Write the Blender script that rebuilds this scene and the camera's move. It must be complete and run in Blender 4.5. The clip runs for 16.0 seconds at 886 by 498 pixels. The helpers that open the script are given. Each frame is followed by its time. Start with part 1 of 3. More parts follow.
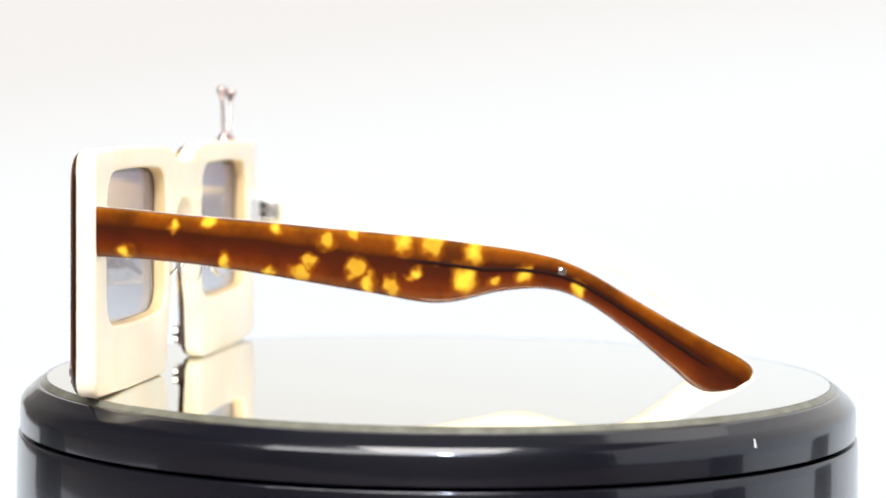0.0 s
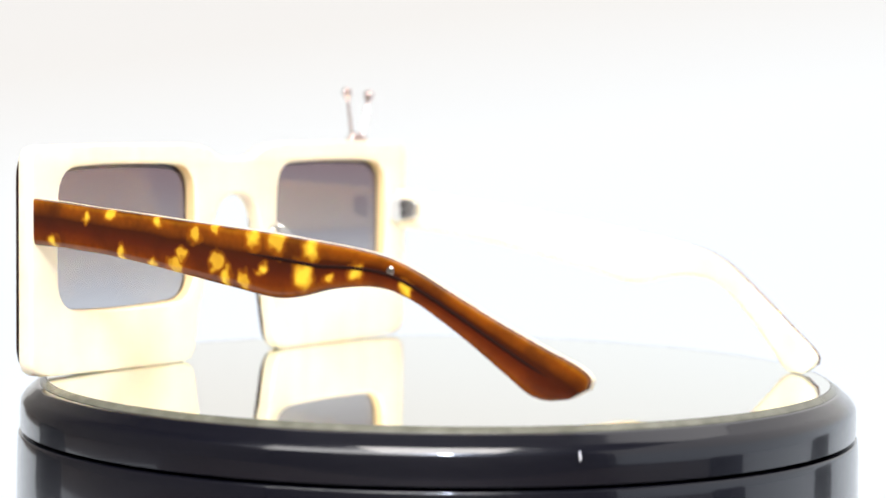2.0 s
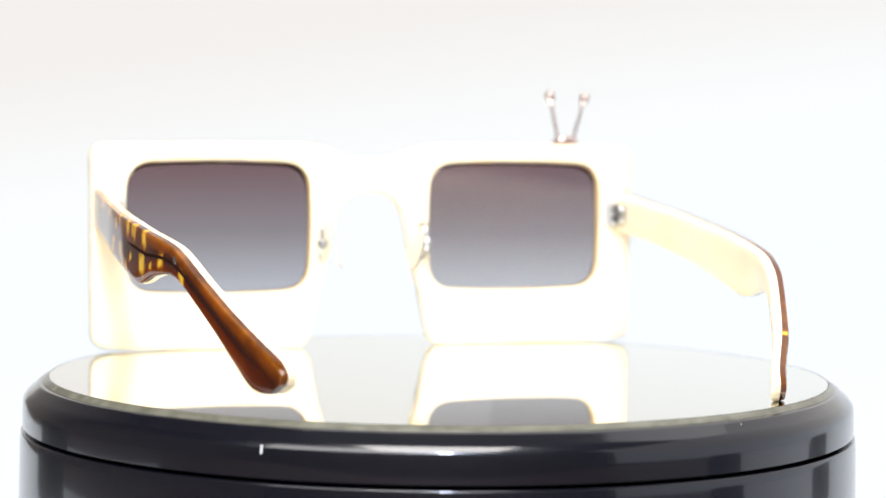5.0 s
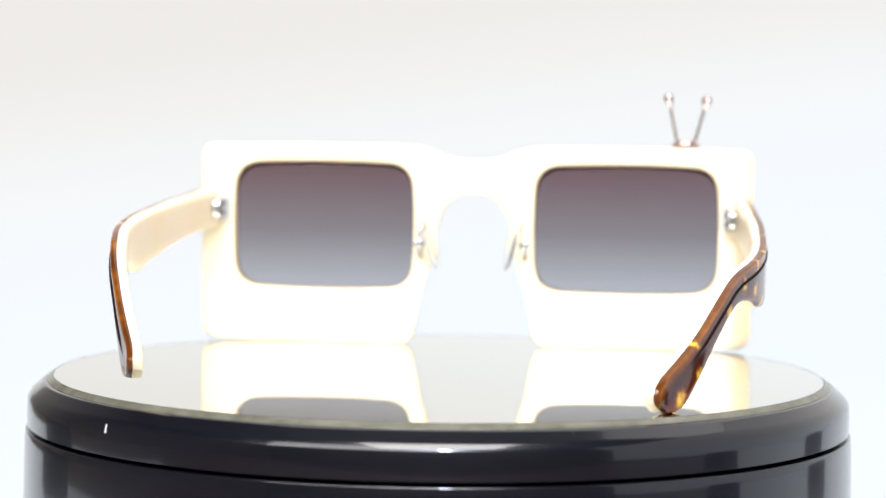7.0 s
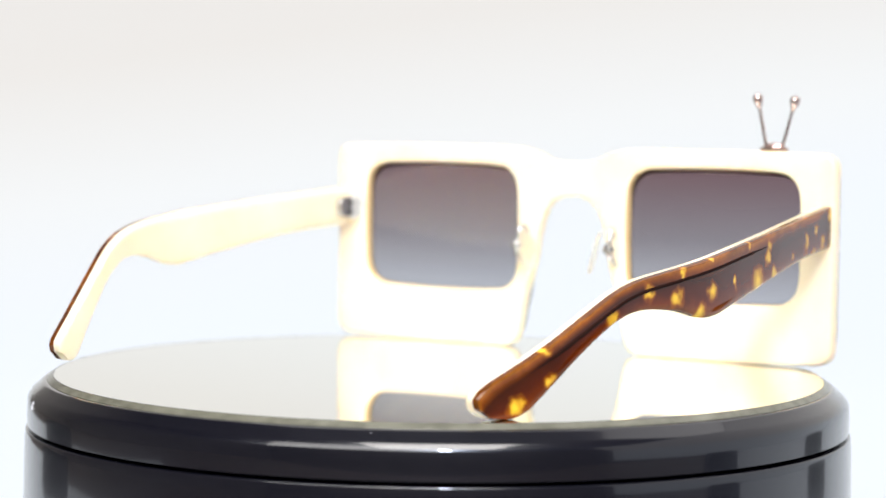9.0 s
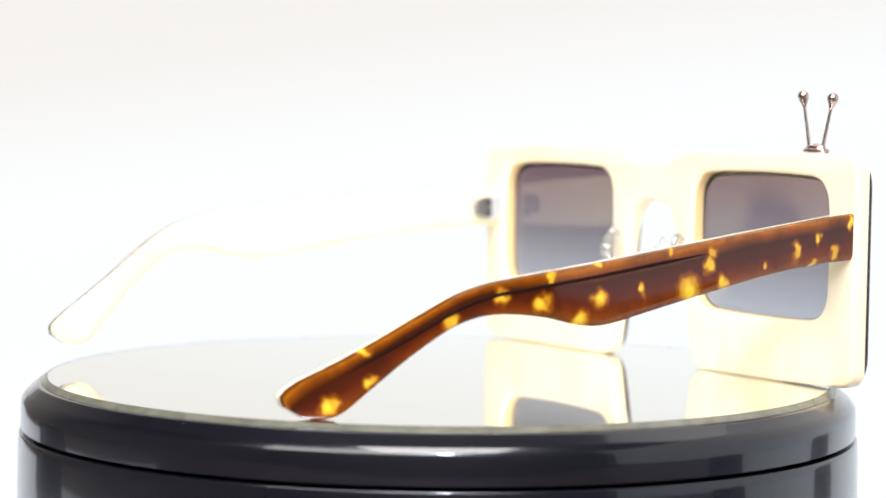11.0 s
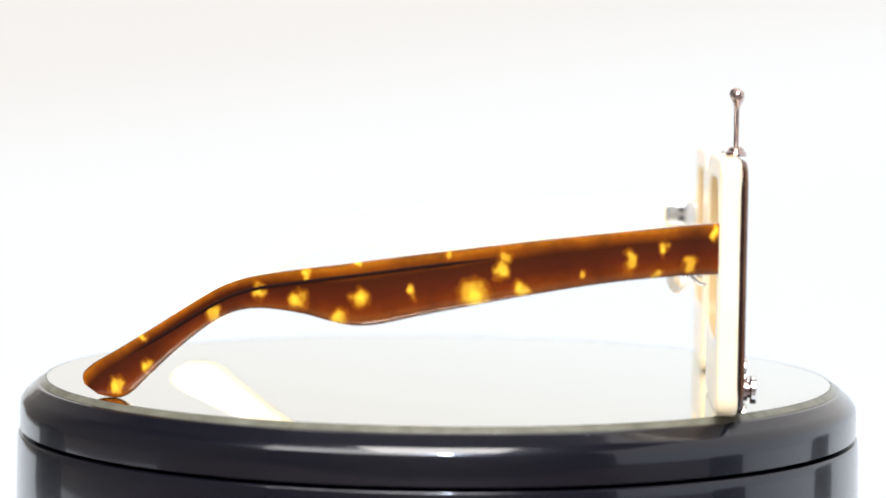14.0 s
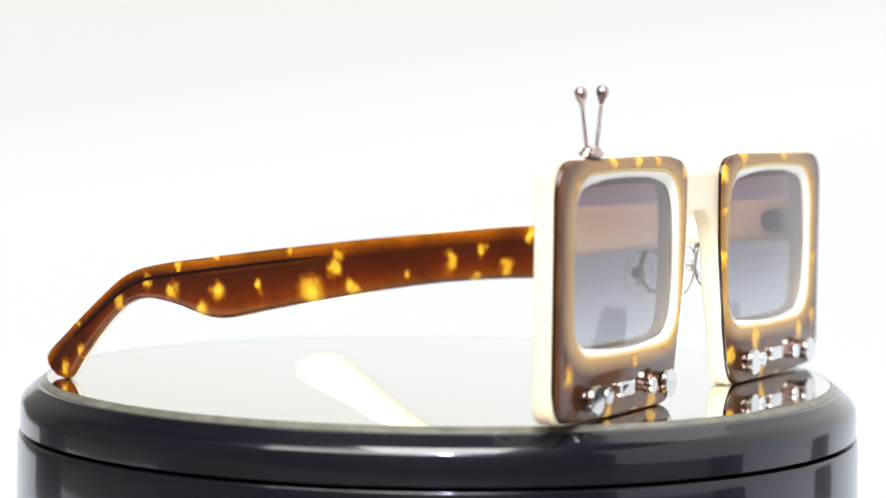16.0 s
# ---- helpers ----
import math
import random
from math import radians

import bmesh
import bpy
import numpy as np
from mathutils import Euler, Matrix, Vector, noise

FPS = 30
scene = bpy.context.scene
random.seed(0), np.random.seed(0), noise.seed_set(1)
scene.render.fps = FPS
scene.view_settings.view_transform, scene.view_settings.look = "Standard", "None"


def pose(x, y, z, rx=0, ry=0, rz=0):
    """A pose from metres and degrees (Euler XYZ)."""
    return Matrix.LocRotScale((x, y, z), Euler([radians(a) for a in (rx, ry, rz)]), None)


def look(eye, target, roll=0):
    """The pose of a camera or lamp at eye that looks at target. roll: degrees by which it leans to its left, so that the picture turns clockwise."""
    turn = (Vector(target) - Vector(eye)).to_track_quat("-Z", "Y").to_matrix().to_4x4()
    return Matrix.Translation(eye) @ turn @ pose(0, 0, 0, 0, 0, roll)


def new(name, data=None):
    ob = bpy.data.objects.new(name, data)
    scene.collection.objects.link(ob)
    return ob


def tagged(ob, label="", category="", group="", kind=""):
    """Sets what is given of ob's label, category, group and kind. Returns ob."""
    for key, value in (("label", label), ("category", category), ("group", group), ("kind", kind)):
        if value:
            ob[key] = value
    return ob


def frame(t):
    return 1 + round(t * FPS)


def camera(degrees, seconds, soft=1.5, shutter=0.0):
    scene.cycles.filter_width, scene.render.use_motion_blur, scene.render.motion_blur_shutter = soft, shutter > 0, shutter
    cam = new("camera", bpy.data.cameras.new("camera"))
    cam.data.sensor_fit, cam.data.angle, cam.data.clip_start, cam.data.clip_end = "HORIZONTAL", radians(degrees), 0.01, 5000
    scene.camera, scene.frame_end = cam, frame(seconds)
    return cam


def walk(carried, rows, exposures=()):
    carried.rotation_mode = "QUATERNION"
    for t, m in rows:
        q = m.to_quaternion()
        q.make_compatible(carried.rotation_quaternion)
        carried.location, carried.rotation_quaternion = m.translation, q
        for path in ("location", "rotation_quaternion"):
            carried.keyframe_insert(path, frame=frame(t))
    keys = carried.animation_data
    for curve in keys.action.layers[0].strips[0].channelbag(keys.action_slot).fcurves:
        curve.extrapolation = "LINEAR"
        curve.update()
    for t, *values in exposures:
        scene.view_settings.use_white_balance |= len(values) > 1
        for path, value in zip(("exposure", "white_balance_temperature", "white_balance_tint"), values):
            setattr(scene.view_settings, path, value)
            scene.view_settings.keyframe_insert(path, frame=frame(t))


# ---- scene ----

# ---- camera ----
def aim(back):
    """The camera on its tripod, drawn back a little along its view while it focuses on the far rim."""
    eye = Vector((0, -0.5664, 0.0659))
    way = Vector((math.sin(0.0012), math.cos(0.0012), -math.tan(0.06081)))
    eye = eye - way.normalized() * back
    return look(eye, eye + way, 0.695)


cam = camera(21.368, 16.0, soft=1.5)
cam.data.dof.use_dof = True
cam.data.dof.focus_distance = 0.527
cam.data.dof.aperture_fstop = 13
walk(cam, [(0, aim(0)), (4.2, aim(0)), (6.3, aim(0.0094)), (9.2, aim(0.0094)), (11.3, aim(0)), (16, aim(0))],
     exposures=[(0, 0.0), (4.2, 0.0), (6.3, -0.10), (9.2, -0.10), (11.3, 0.0), (16, 0.0)])

# ---- light ----
world = bpy.data.worlds.new("dim_studio")
scene.world = world
world.use_nodes = True
world.node_tree.nodes["Background"].inputs[0].default_value = (0.75, 0.82, 1, 1)
world.node_tree.nodes["Background"].inputs[1].default_value = 0.25


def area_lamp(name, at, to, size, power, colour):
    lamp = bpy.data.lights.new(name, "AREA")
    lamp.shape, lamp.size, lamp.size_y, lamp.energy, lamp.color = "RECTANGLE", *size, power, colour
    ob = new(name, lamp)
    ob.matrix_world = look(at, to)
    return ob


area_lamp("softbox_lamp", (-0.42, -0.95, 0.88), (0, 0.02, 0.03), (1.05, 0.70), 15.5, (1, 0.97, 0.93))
# Unseen fill lamp added to lift the brightness of the studio walls.
area_lamp("room_fill_lamp", (0, -1.3, 2.15), (0, -1.3, 0), (1.2, 1.2), 70, (1, 0.95, 0.90))
area_lamp("led_lamp", (0.031, -0.85, 0.60), (0, 0.02, 0.02), (0.05, 0.22), 8.5, (0.76, 0.84, 1))


# ---- materials ----
def material(name, colour, rough=0.4, metal=0.0):
    m = bpy.data.materials.new(name)
    m.use_nodes = True
    b = m.node_tree.nodes["Principled BSDF"]
    b.inputs["Base Color"].default_value = (*colour, 1)
    b.inputs["Roughness"].default_value = rough
    b.inputs["Metallic"].default_value = metal
    return m, m.node_tree, b


def node(tree, kind, **values):
    n = tree.nodes.new(kind)
    for key, value in values.items():
        n.inputs[key.replace("_", " ")].default_value = value
    return n


def ramp(tree, source, stops):
    n = tree.nodes.new("ShaderNodeValToRGB")
    while len(n.color_ramp.elements) < len(stops):
        n.color_ramp.elements.new(0.5)
    for e, (at, c) in zip(n.color_ramp.elements, stops):
        e.position, e.color = at, (*c, 1)
    tree.links.new(source, n.inputs["Fac"])
    return n.outputs["Color"]


def calc(tree, op, a, b=0.0, c=0.0):
    n = tree.nodes.new("ShaderNodeMath")
    n.operation = op
    for i, v in enumerate((a, b, c)):
        if isinstance(v, (int, float)):
            n.inputs[i].default_value = v
        else:
            tree.links.new(v, n.inputs[i])
    return n.outputs[0]


def mixed(tree, fac, a, b):
    n = tree.nodes.new("ShaderNodeMix")
    n.data_type = "RGBA"
    for i, v in ((0, fac), (6, a), (7, b)):
        if isinstance(v, (float, int)):
            n.inputs[i].default_value = v
        elif isinstance(v, tuple):
            n.inputs[i].default_value = (*v, 1)
        else:
            tree.links.new(v, n.inputs[i])
    return n.outputs[2]


def object_place(tree):
    return tree.nodes.new("ShaderNodeTexCoord").outputs["Object"]


def noise_of(tree, scale, detail=3.0, source=None):
    n = node(tree, "ShaderNodeTexNoise", Scale=scale, Detail=detail)
    tree.links.new(source or object_place(tree), n.inputs["Vector"])
    return n


def bumped(tree, b, height, strength, distance):
    n = node(tree, "ShaderNodeBump", Strength=strength, Distance=distance)
    tree.links.new(height, n.inputs["Height"])
    tree.links.new(n.outputs[0], b.inputs["Normal"])


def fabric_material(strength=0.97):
    """White cloth made to glow; its brightness and gradient are painted into the emission."""
    m, t, b = material("glowing_white_cloth", (0.06, 0.06, 0.06), 0.9)
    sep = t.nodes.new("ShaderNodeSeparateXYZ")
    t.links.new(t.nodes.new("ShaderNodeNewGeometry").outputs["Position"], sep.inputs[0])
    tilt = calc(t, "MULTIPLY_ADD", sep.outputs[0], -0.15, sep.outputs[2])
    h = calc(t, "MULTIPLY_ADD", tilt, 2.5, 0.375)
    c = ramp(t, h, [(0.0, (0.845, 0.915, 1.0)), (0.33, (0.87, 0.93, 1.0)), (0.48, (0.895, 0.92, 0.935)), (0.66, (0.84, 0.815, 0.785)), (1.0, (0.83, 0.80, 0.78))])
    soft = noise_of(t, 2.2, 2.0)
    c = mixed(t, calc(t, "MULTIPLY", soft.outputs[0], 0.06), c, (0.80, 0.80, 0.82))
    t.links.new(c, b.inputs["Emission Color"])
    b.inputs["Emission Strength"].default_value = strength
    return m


def cream_material():
    m, t, b = material("cream_acetate", (0.9, 0.8, 0.6), 0.28)
    n = noise_of(t, 55.0, 2.0)
    streak = noise_of(t, 900.0, 2.0)
    c = ramp(t, n.outputs[0], [(0.3, (0.92, 0.762, 0.54)), (0.7, (0.94, 0.82, 0.63))])
    c = mixed(t, calc(t, "MULTIPLY", streak.outputs[0], 0.12), c, (0.88, 0.70, 0.42))
    # Amber bands painted in for light passing through the cream.
    stretch = t.nodes.new("ShaderNodeMapping")
    stretch.inputs["Scale"].default_value = (1.0, 0.4, 0.12)
    t.links.new(object_place(t), stretch.inputs["Vector"])
    band = noise_of(t, 75.0, 2.0, stretch.outputs[0])
    c = mixed(t, calc(t, "MULTIPLY", ramp(t, band.outputs[0], [(0.47, (0, 0, 0)), (0.68, (1, 1, 1))]), 0.36), c, (0.90, 0.68, 0.38))
    t.links.new(c, b.inputs["Base Color"])
    b.inputs["Subsurface Weight"].default_value = 0.35
    b.inputs["Subsurface Radius"].default_value = (1.0, 0.75, 0.4)
    b.inputs["Subsurface Scale"].default_value = 0.002
    b.inputs["Coat Weight"].default_value = 0.3
    b.inputs["Coat Roughness"].default_value = 0.08
    return m


def spotted(t, base, spots, axes):
    """Amber flecks over the brown: each a soft blob of its own place and size (mm), ragged by noise."""
    place = object_place(t)
    wob = node(t, "ShaderNodeTexNoise", Scale=330.0, Detail=1.0)
    t.links.new(place, wob.inputs["Vector"])
    fine = node(t, "ShaderNodeTexNoise", Scale=1100.0, Detail=2.0)
    t.links.new(place, fine.inputs["Vector"])
    off = t.nodes.new("ShaderNodeVectorMath")
    off.operation = "MULTIPLY_ADD"
    t.links.new(wob.outputs["Color"], off.inputs[0])
    off.inputs[1].default_value = (0.0036,) * 3
    t.links.new(place, off.inputs[2])
    more = t.nodes.new("ShaderNodeVectorMath")
    more.operation = "MULTIPLY_ADD"
    t.links.new(fine.outputs["Color"], more.inputs[0])
    more.inputs[1].default_value = (0.0004,) * 3
    t.links.new(off.outputs[0], more.inputs[2])
    sep = t.nodes.new("ShaderNodeSeparateXYZ")
    t.links.new(more.outputs[0], sep.inputs[0])
    total = None
    rng = random.Random(5)
    for a, z, r in spots:
        da = calc(t, "SUBTRACT", sep.outputs[axes], a / 1000 + 0.0020)
        dz = calc(t, "MULTIPLY", calc(t, "SUBTRACT", sep.outputs[2], z / 1000 + 0.0020), rng.uniform(0.6, 1.15))
        d = calc(t, "SQRT", calc(t, "ADD", calc(t, "MULTIPLY", da, da), calc(t, "MULTIPLY", dz, dz)))
        v = calc(t, "MINIMUM", calc(t, "MULTIPLY_ADD", d, -0.80 * 1000 / r, 1.20), rng.uniform(0.62, 1.15))
        total = v if total is None else calc(t, "MAXIMUM", total, v)
    veil = noise_of(t, 220.0, 1.0, place)
    total = calc(t, "ADD", total, calc(t, "MULTIPLY_ADD", veil.outputs[0], 0.36, -0.18))
    c = mixed(t, ramp(t, total, [(0.0, (0, 0, 0)), (0.95, (1, 1, 1))]), base, (0.40, 0.115, 0.003))
    return mixed(t, ramp(t, total, [(0.38, (0, 0, 0)), (1.0, (1, 1, 1))]), c, (0.84, 0.52, 0.035))


def tortoise_finish(t, b, colour):
    t.links.new(colour, b.inputs["Base Color"])
    b.inputs["Roughness"].default_value = 0.09
    b.inputs["Specular IOR Level"].default_value = 0.44
    b.inputs["Coat Weight"].default_value = 0.0
    b.inputs["Coat Roughness"].default_value = 0.05
    b.inputs["Subsurface Weight"].default_value = 0.15
    b.inputs["Subsurface Radius"].default_value = (1.0, 0.4, 0.1)
    b.inputs["Subsurface Scale"].default_value = 0.0015


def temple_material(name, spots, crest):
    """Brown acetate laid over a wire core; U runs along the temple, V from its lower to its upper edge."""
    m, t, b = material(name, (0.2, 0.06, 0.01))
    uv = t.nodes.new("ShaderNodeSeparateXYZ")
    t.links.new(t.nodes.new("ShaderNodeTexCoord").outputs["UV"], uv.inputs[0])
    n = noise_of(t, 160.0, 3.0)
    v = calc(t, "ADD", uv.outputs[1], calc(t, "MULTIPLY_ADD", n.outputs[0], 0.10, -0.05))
    # Ramp paints light through the thin edges and upper band into the colour.
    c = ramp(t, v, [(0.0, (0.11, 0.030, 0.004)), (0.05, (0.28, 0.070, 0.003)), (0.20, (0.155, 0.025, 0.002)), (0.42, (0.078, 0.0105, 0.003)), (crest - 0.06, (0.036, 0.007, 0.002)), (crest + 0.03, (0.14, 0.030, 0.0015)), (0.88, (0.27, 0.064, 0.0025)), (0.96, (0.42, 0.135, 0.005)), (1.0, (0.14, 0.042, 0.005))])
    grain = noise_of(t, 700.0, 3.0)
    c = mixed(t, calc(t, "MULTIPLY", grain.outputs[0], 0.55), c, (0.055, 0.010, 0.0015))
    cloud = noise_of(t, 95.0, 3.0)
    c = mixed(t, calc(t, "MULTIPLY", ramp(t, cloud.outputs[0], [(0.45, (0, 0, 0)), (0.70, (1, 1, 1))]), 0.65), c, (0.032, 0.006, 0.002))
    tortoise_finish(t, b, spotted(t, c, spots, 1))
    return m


def plate_material(name, side, spots):
    """Brown acetate that thins to amber towards the lens opening."""
    m, t, b = material(name, (0.2, 0.06, 0.01))
    n = noise_of(t, 110.0, 3.0)
    c = ramp(t, n.outputs[0], [(0.35, (0.056, 0.021, 0.008)), (0.65, (0.110, 0.044, 0.014))])
    sep = t.nodes.new("ShaderNodeSeparateXYZ")
    t.links.new(object_place(t), sep.inputs[0])
    u = calc(t, "POWER", calc(t, "ABSOLUTE", calc(t, "DIVIDE", calc(t, "SUBTRACT", sep.outputs[0], (1.2 + side * 41.3) / 1000), 0.0257)), 5.0)
    w = calc(t, "POWER", calc(t, "ABSOLUTE", calc(t, "DIVIDE", calc(t, "SUBTRACT", sep.outputs[2], 0.0329), 0.0181)), 5.0)
    d = calc(t, "ADD", calc(t, "POWER", calc(t, "ADD", u, w), 0.2), calc(t, "MULTIPLY_ADD", n.outputs[0], 0.08, -0.04))
    c = mixed(t, ramp(t, calc(t, "SUBTRACT", d, 0.5), [(0.54, (1, 1, 1)), (0.60, (0.6, 0.6, 0.6)), (0.76, (0, 0, 0))]), c, (0.68, 0.40, 0.11))
    tortoise_finish(t, b, spotted(t, c, spots, 0))
    b.inputs["Roughness"].default_value = 0.13
    b.inputs["Specular IOR Level"].default_value = 0.55
    return m


def lens_material():
    """Sun lens, brown at the top and pale grey at the foot."""
    m, t, b = material("gradient_sun_lens", (0.4, 0.4, 0.4), 0.0)
    sep = t.nodes.new("ShaderNodeSeparateXYZ")
    t.links.new(object_place(t), sep.inputs[0])
    h = calc(t, "MULTIPLY_ADD", sep.outputs[2], 1 / 0.036, -0.015 / 0.036)
    c = ramp(t, h, [(0.05, (0.53, 0.53, 0.56)), (0.45, (0.300, 0.270, 0.288)), (0.95, (0.205, 0.130, 0.145))])
    t.links.new(c, b.inputs["Base Color"])
    b.inputs["Transmission Weight"].default_value = 1.0
    b.inputs["IOR"].default_value = 1.5
    return m


def black_material():
    m, t, b = material("glossy_black_plastic", (0.004, 0.0041, 0.0075), 0.10)
    b.inputs["Specular Tint"].default_value = (0.88, 0.92, 1, 1)
    b.inputs["Specular IOR Level"].default_value = 0.3
    b.inputs["Coat Weight"].default_value = 0.75
    b.inputs["Coat Roughness"].default_value = 0.06
    n = noise_of(t, 900.0, 2.0)
    r = calc(t, "MULTIPLY_ADD", n.outputs[0], 0.08, 0.20)
    t.links.new(r, b.inputs["Roughness"])
    big = noise_of(t, 35.0, 2.0)
    bumped(t, b, big.outputs[0], 0.05, 0.001)
    return m


def mirror_material():
    m, t, b = material("silvered_glass", (0.875, 0.895, 0.85), 0.02, 1.0)
    n = noise_of(t, 40.0, 3.0)
    t.links.new(calc(t, "MULTIPLY_ADD", n.outputs[0], 0.03, 0.005), b.inputs["Roughness"])
    return m


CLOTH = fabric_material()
FILL_PANEL = fabric_material(1.9)
CREAM = cream_material()
# Cream lightened in its colour so the bevel reads white and glossy.
PALE_CREAM, it, ib = material("lightened_cream_acetate", (0.9, 0.86, 0.76), 0.22)
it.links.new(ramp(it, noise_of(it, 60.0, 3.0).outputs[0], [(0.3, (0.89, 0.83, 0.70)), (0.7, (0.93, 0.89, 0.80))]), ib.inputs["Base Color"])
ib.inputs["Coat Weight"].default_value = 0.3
BLACK = black_material()
MIRROR = mirror_material()
LENS = lens_material()
CHROME = material("polished_chrome", (0.80, 0.78, 0.77), 0.08, 1.0)[0]
SILVER = material("satin_silver", (0.74, 0.73, 0.71), 0.40, 0.6)[0]
ROSE = material("rose_tinted_chrome", (0.60, 0.47, 0.44), 0.14, 1.0)[0]
STEM_REFLECT = material("chrome_mirroring_plate", (0.30, 0.21, 0.20), 0.10, 1.0)[0]
NICKEL = material("grey_nickel", (0.54, 0.53, 0.52), 0.24, 0.85)[0]
GLASS_EDGE, gt, gb = material("green_glass_edge", (0.17, 0.175, 0.13), 0.22)
gt.links.new(ramp(gt, noise_of(gt, 220.0, 4.0).outputs[0], [(0.35, (0.10, 0.098, 0.074)), (0.7, (0.155, 0.152, 0.118))]), gb.inputs["Base Color"])
WIRE = material("dark_wire_core", (0.016, 0.005, 0.003), 0.8)[0]
WIRE.node_tree.nodes["Principled BSDF"].inputs["Specular IOR Level"].default_value = 0.06
PLATE_EDGE = material("deep_brown_acetate_edge", (0.016, 0.006, 0.005), 0.12)[0]
BACKLIT = material("backlit_amber_acetate", (0.80, 0.57, 0.29), 0.35)[0]
AMBER = material("thin_amber_acetate", (0.72, 0.48, 0.17), 0.25)[0]
SCREW = material("dark_screw_slot", (0.05, 0.045, 0.045), 0.4, 0.6)[0]
FLECK = material("pale_scratch", (0.75, 0.75, 0.78), 0.5)[0]
SILICONE = material("clear_silicone", (0.97, 0.97, 0.95), 0.12)[0]
SILICONE.node_tree.nodes["Principled BSDF"].inputs["Transmission Weight"].default_value = 0.95
SILICONE.node_tree.nodes["Principled BSDF"].inputs["IOR"].default_value = 1.14
RUBBER, bt, bb = material("black_rubber", (0.012, 0.012, 0.013), 0.6)
bt.links.new(ramp(bt, noise_of(bt, 60.0, 3.0).outputs[0], [(0.3, (0.009, 0.009, 0.010)), (0.7, (0.018, 0.017, 0.017))]), bb.inputs["Base Color"])
ROOM = material("grey_studio_wall", (0.22, 0.21, 0.20), 0.8)[0]
rt = ROOM.node_tree
rt.links.new(ramp(rt, noise_of(rt, 3.0, 4.0).outputs[0], [(0.3, (0.27, 0.255, 0.24)), (0.7, (0.34, 0.325, 0.305))]), rt.nodes["Principled BSDF"].inputs["Base Color"])

WOOD = material("brown_table_wood", (0.22, 0.16, 0.11), 0.5)[0]
wt = WOOD.node_tree
wt.links.new(ramp(wt, noise_of(wt, 12.0, 5.0).outputs[0], [(0.3, (0.06, 0.045, 0.035)), (0.7, (0.10, 0.075, 0.055))]), wt.nodes["Principled BSDF"].inputs["Base Color"])

RIGHT_SPOTS = [(-24.1, 24.6, 1.65), (-10.4, 25.1, 1.8), (-15.2, 20.8, 1.9), (0.2, 26.8, 0.85), (13.4, 26.0, 3.1), (19.1, 34.3, 1.5), (18.8, 31.6, 1.4), (22.8, 27.2, 1.7), (45.4, 33.9, 1.35), (52.0, 36.1, 0.95), (57.3, 33.0, 1.5), (51.2, 30.6, 1.15), (36.2, 30.9, 0.85), (62.8, 40.2, 0.9), (-42.9, 20.4, 1.4), (-59.4, 14.4, 1.2), (-58.5, 8.1, 1.2), (-66.3, 3.4, 1.7), (-32.7, 26.0, 1.2), (-22.6, 30.0, 1.1), (-11.5, 32.2, 0.9), (7.7, 34.5, 0.8)]
LEFT_SPOTS = [(46.3, 39.3, 1.2), (57.0, 33.1, 1.7), (38.5, 40.1, 1.7), (34.7, 31.4, 1.1), (23.5, 39.2, 1.4), (12.5, 36.7, 1.7), (7.0, 38.6, 1.4), (-4.0, 37.0, 2.1), (-10.1, 36.6, 2.0), (-18.9, 35.2, 2.1), (16.4, 32.8, 1.7), (18.2, 29.8, 2.0), (6.1, 31.2, 2.0), (3.6, 27.4, 1.5), (-1.5, 27.3, 1.5), (-6.3, 30.2, 1.5), (-16.6, 29.3, 2.5), (-29.3, 30.6, 1.7), (-40.1, 27.1, 1.3), (24.9, 30.0, 1.3), (-23.0, 28.4, 1.2)]
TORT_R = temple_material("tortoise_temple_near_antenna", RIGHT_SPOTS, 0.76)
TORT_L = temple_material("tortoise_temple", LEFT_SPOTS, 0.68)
PLATE_R = plate_material("tortoise_front_near_antenna", 1, [(51, 53.6, 2.0), (38.5, 53.8, 2.0), (13, 52, 2.6), (67.5, 48, 1.8), (71.5, 11, 2.2), (39, 12, 2.0), (23, 15.5, 2.2), (15.5, 19, 2.2), (30, 3.0, 2.2), (52, 2.2, 2.0), (12, 33, 2.0), (28, 54, 1.6)])
PLATE_L = plate_material("tortoise_front", -1, [(-11, 50, 2.2), (-11, 42, 1.6), (-10.5, 31, 2.0), (-31, 11, 2.8), (-66, 46, 2.4), (-48, 53.8, 2.4), (-22, 54, 2.2), (-69, 28, 2.0), (-35, 4, 1.8), (-60, 11, 2.2), (-69, 14, 2.0), (-16, 8, 1.8)])


# ---- mesh helpers ----
def part(name, bm, mat, parent, label="", smooth=True):
    me = bpy.data.meshes.new(name)
    bmesh.ops.recalc_face_normals(bm, faces=bm.faces)
    bm.to_mesh(me)
    bm.free()
    me.materials.append(mat)
    if smooth:
        me.shade_smooth()
        me.set_sharp_from_angle(angle=radians(38))
    ob = new(name, me)
    ob.parent = parent
    if label:
        tagged(ob, label)
    return ob


